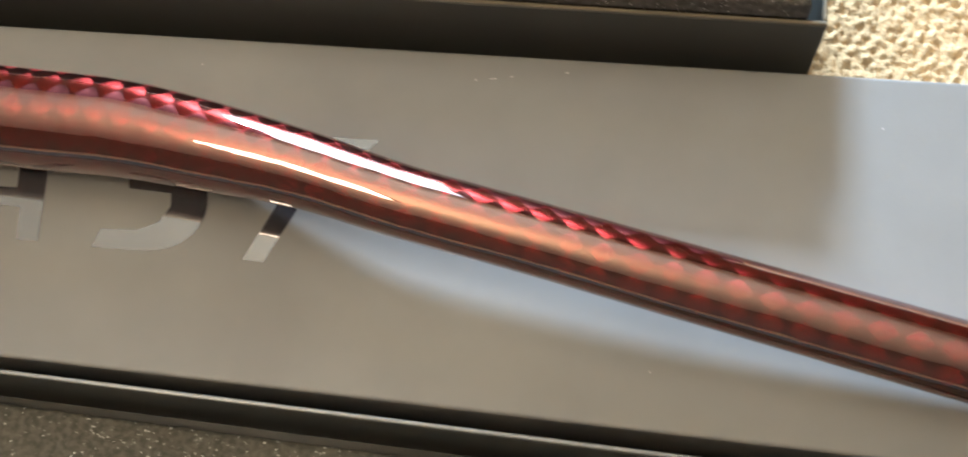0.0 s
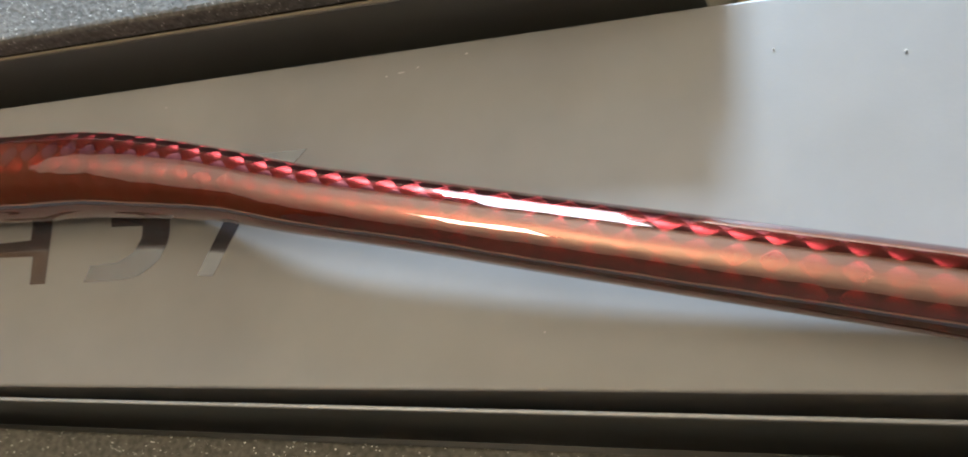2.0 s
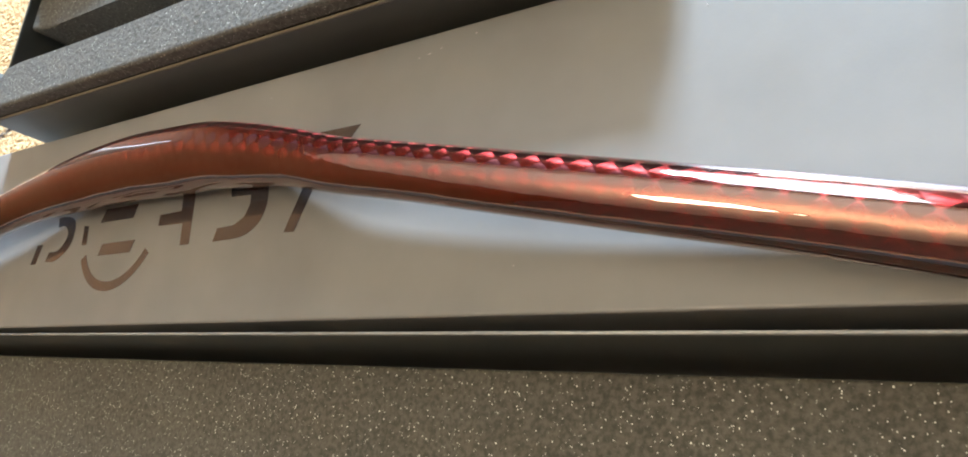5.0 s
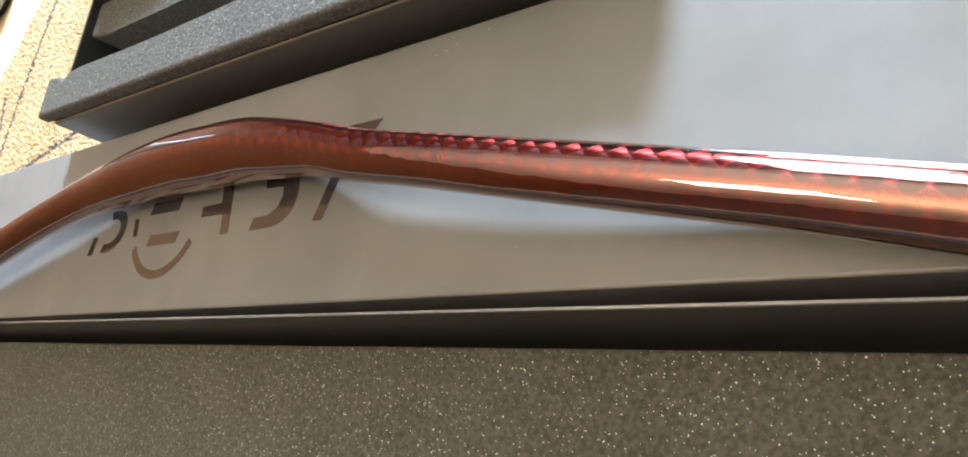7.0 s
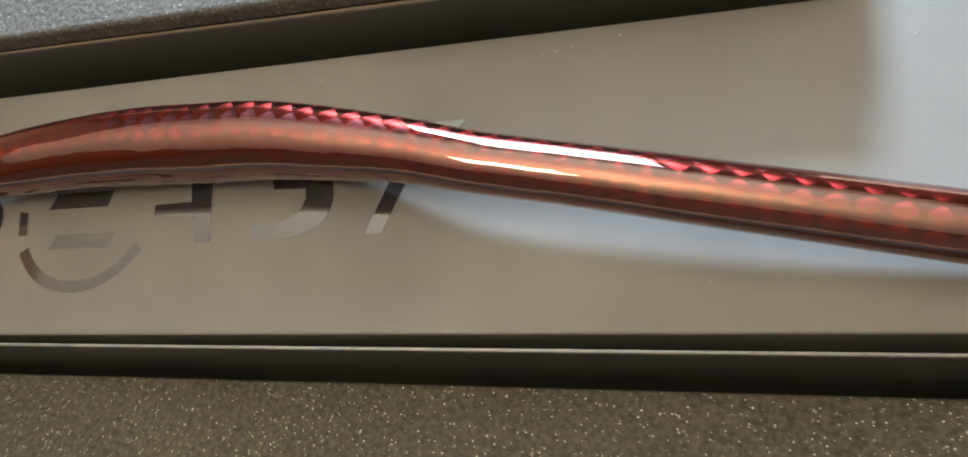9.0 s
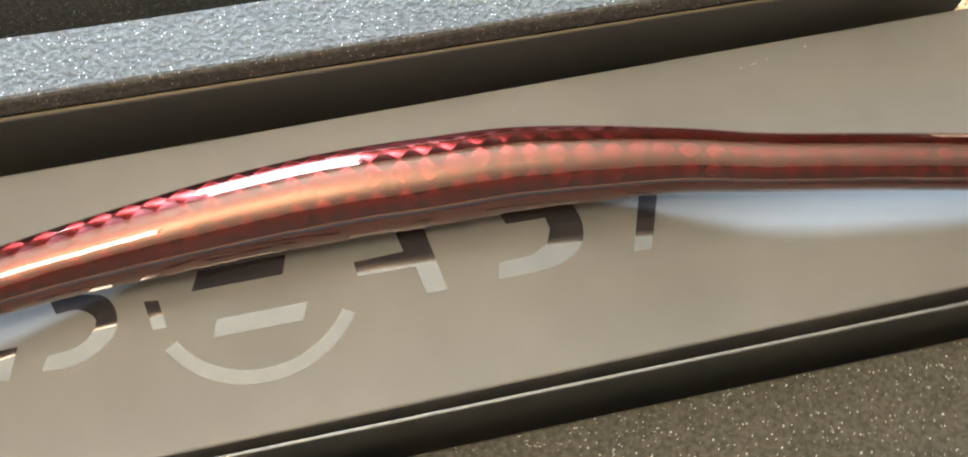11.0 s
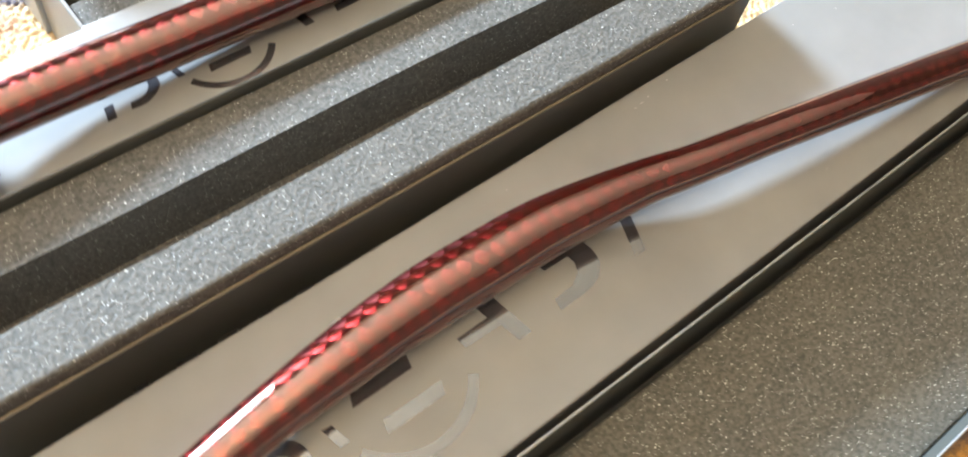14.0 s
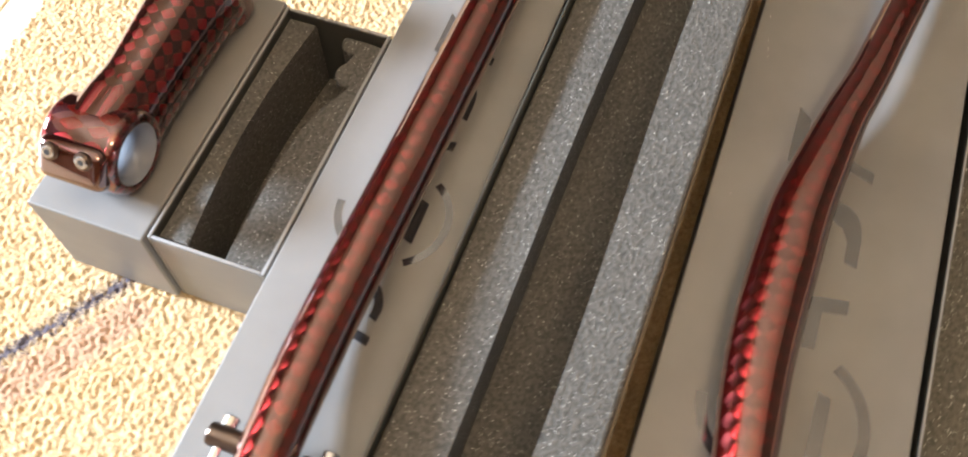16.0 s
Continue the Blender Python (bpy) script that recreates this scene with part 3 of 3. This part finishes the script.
part("tube", tube(bmesh.new(), POST, 120, 48, uv_shift=3.0), M_CARBON, post, smooth=True)
cradle = bmesh.new()
rod(cradle, (-0.141, 0.2555 - 0.019, PZ + 0.0182), (-0.141, 0.2555 + 0.019, PZ + 0.0182), 0.0180, 36, 0.002)
part("clamp_head", cradle, M_STEEL, post, "dark alloy saddle clamp head", smooth=False)
for side in (1, -1):
    y = 0.2555 + side * 0.0212
    nut = part("barrel_nut", rod(bmesh.new(), (-0.105, y - 0.0082, PZ + 0.0190), (-0.105, y + 0.0082, PZ + 0.0190), 0.0052, 32, 0.0011), M_STEEL, post, "dark anodised barrel nut", smooth=False)
    y += side * 0.0018
    bolt = rod(bmesh.new(), (-0.140, y, PZ + 0.0190), (-0.100, y, PZ + 0.0190), 0.0020, 20, 0.0003)
    rod(bolt, (-0.1005, y, PZ + 0.0190), (-0.0955, y, PZ + 0.0190), 0.0036, 24, 0.0006)
    part("bolt", bolt, M_BOLT, nut, "bright steel clamp bolt")

stem = tagged(empty("bicycle_stem", pose(0, 0, 0)), "red carbon bicycle stem with steel bolts on a small box lid", "stem")


def ring(bm, c, axis, r_out, r_in, depth, sides=48, bev=0.0006):
    """A short thick-walled cylinder about an axis."""
    uv = bm.loops.layers.uv.verify()
    ax = Vector(axis).normalized()
    u = ax.orthogonal().normalized()
    w = ax.cross(u)
    c, loops = Vector(c), []
    curve = [(r_out - bev * (1 - math.sin(a)), depth / 2 - bev * (1 - math.cos(a))) for a in (math.pi / 2 * i / 5 for i in range(6))]
    for r, d in [(r_in, -depth / 2)] + [(r, -d) for r, d in curve] + [(r, d) for r, d in reversed(curve)] + [(r_in, depth / 2)]:
        loops.append([bm.verts.new(c + ax * d + r * (math.cos(2 * math.pi * k / sides) * u + math.sin(2 * math.pi * k / sides) * w)) for k in range(sides)])
    for i in range(len(loops)):
        a, b = loops[i], loops[(i + 1) % len(loops)]
        for k in range(sides):
            j = (k + 1) % sides
            f = bm.faces.new((a[k], a[j], b[j], b[k]))
            for lo, (q, kk) in zip(f.loops, ((i, k), (i, k + 1), (i + 1, k + 1), (i + 1, k))):
                lo[uv].uv = (q * depth * 400, kk / sides * 2 * math.pi * r_out * 1000)
    return bm


SC = Vector((0.008, 0.4055, H + 0.0232))
part("bar_clamp", ring(bmesh.new(), SC, (0, 1, 0), 0.0222, 0.0166, 0.042, 56, 0.0048), M_STEM, stem, smooth=True)
part("bore", ring(bmesh.new(), SC, (0, 1, 0), 0.0167, 0.0158, 0.0402), M_BORE, stem, "bare grey clamp bore", smooth=True)


def stem_body():
    """A loft with a flat top, wide shoulder facets, upright sides and a rounded belly."""
    bm = bmesh.new()
    uv = bm.loops.layers.uv.verify()
    section = [(-0.52, 1.0), (0.52, 1.0), (0.98, 0.18), (1.0, -0.55), (0.62, -1.0), (-0.62, -1.0), (-1.0, -0.55), (-0.98, 0.18)]
    for _ in range(3):
        section = [q for (ax, ay), (bx, by) in zip(section, section[1:] + section[:1]) for q in ((0.82 * ax + 0.18 * bx, 0.82 * ay + 0.18 * by), (0.18 * ax + 0.82 * bx, 0.18 * ay + 0.82 * by))]
    rows = spline([(0.0255, 0.4060, 0.0235, 0.0205, 0.0222), (0.033, 0.4055, 0.0235, 0.0198, 0.0218), (0.045, 0.4052, 0.0235, 0.0190, 0.0214), (0.075, 0.4060, 0.0240, 0.0205, 0.0222), (0.118, 0.4070, 0.0245, 0.0232, 0.0232)], 44)
    loops, sides = [], len(section)
    around = [0.0]
    for (ax, ay), (bx, by) in zip(section, section[1:] + section[:1]):
        around.append(around[-1] + math.hypot(bx - ax, by - ay) * 21)
    for x, y, z, ry, rz in rows:
        wrap = 0.0155 if x < 0.0256 else 0.0
        loops.append([bm.verts.new((x - wrap * max(0.0, (abs(sz) - 0.45) / 0.55), y + ry * sy, H + z + rz * sz)) for sy, sz in section])
    for i in range(len(loops) - 1):
        for k in range(sides):
            j = (k + 1) % sides
            f = bm.faces.new((loops[i][k], loops[i][j], loops[i + 1][j], loops[i + 1][k]))
            for lo, (q, kk) in zip(f.loops, ((i, k), (i, k + 1), (i + 1, k + 1), (i + 1, k))):
                lo[uv].uv = (rows[q][0] * 1000, around[kk])
    bm.faces.new(loops[-1])
    return bm


part("body", stem_body(), M_STEM, stem, smooth=True)
part("steerer_clamp", ring(bmesh.new(), (0.120, 0.4055, H + 0.0262), (0, 0, 1), 0.0205, 0.0144, 0.05, 56, 0.004), M_STEM, stem, smooth=True)
TILT = Matrix.Translation(SC) @ Matrix.Rotation(radians(33), 4, "Y")
face = solid(-0.0264, -0.0130, -0.0190, 0.0190, -0.0140, 0.0092, 0.0064, 5)
bmesh.ops.transform(face, matrix=TILT, verts=face.verts)
plate_ob = part("face_plate", face, M_STEM, stem, smooth=True)
for y in (-0.0092, 0.0092):
    # dark collar and black plug stand in for shade in the bolt's recess
    collar = rod(bmesh.new(), TILT @ Vector((-0.0255, y, 0.0035)), TILT @ Vector((-0.0275, y, 0.0035)), 0.0047, 28, 0.0004)
    b = part("recess_collar", collar, M_STEEL, plate_ob, "dark collar for the shaded bolt recess")
    cap = rod(bmesh.new(), TILT @ Vector((-0.022, y, 0.0035)), TILT @ Vector((-0.0286, y, 0.0035)), 0.0033, 24, 0.0005)
    part("bolt", cap, M_BOLT, plate_ob, "bright steel socket bolt")
    part("socket", rod(bmesh.new(), TILT @ Vector((-0.0280, y, 0.0035)), TILT @ Vector((-0.02875, y, 0.0035)), 0.0016, 6, 0), M_DARK, plate_ob)


# ---- a leg at the rug's edge ----
leg = tagged(empty("chair_leg", pose(-0.742, 0.437, -0.012)), "grey round furniture leg standing on the wooden floor", "leg")
post_bm = bmesh.new()
rod(post_bm, (0, 0, 0.006), (0, 0, 0.46), 0.048, 40, 0.012)
part("post", post_bm, M_LEG, leg, smooth=False)
part("foot", rod(bmesh.new(), (0, 0, 0), (0, 0, 0.006), 0.034, 32, 0.001), M_DARK, leg, "dark foot pad")


# ---- lint on the lid ----
def lint(points, label):
    bm = bmesh.new()
    for x, y, a, l, w in points:
        m = Matrix.Translation((x, y, H + 0.0003)) @ Matrix.Rotation(a, 4, "Z") @ Matrix.Diagonal((l, w, w * 0.5, 1))
        bmesh.ops.create_icosphere(bm, subdivisions=1, radius=0.5, matrix=m)
    return tagged(part("dust", bm, M_LINT), label, "dust", kind="stuff")


lint([(0.222, 0.1098, 0.3, 0.0012, 0.0008), (0.1985, 0.1060, 0.15, 0.0030, 0.0004), (0.2045, 0.1072, 0.4, 0.0016, 0.0004), (0.1930, 0.1052, -0.2, 0.0010, 0.0005),
      (0.352, 0.092, 0.9, 0.0012, 0.0007), (0.318, 0.0975, 0.5, 0.0007, 0.0006), (0.10, 0.1045, 1.1, 0.0007, 0.0005), (0.255, 0.0165, 0.2, 0.0006, 0.0005)], "pale specks of lint on the card lid")
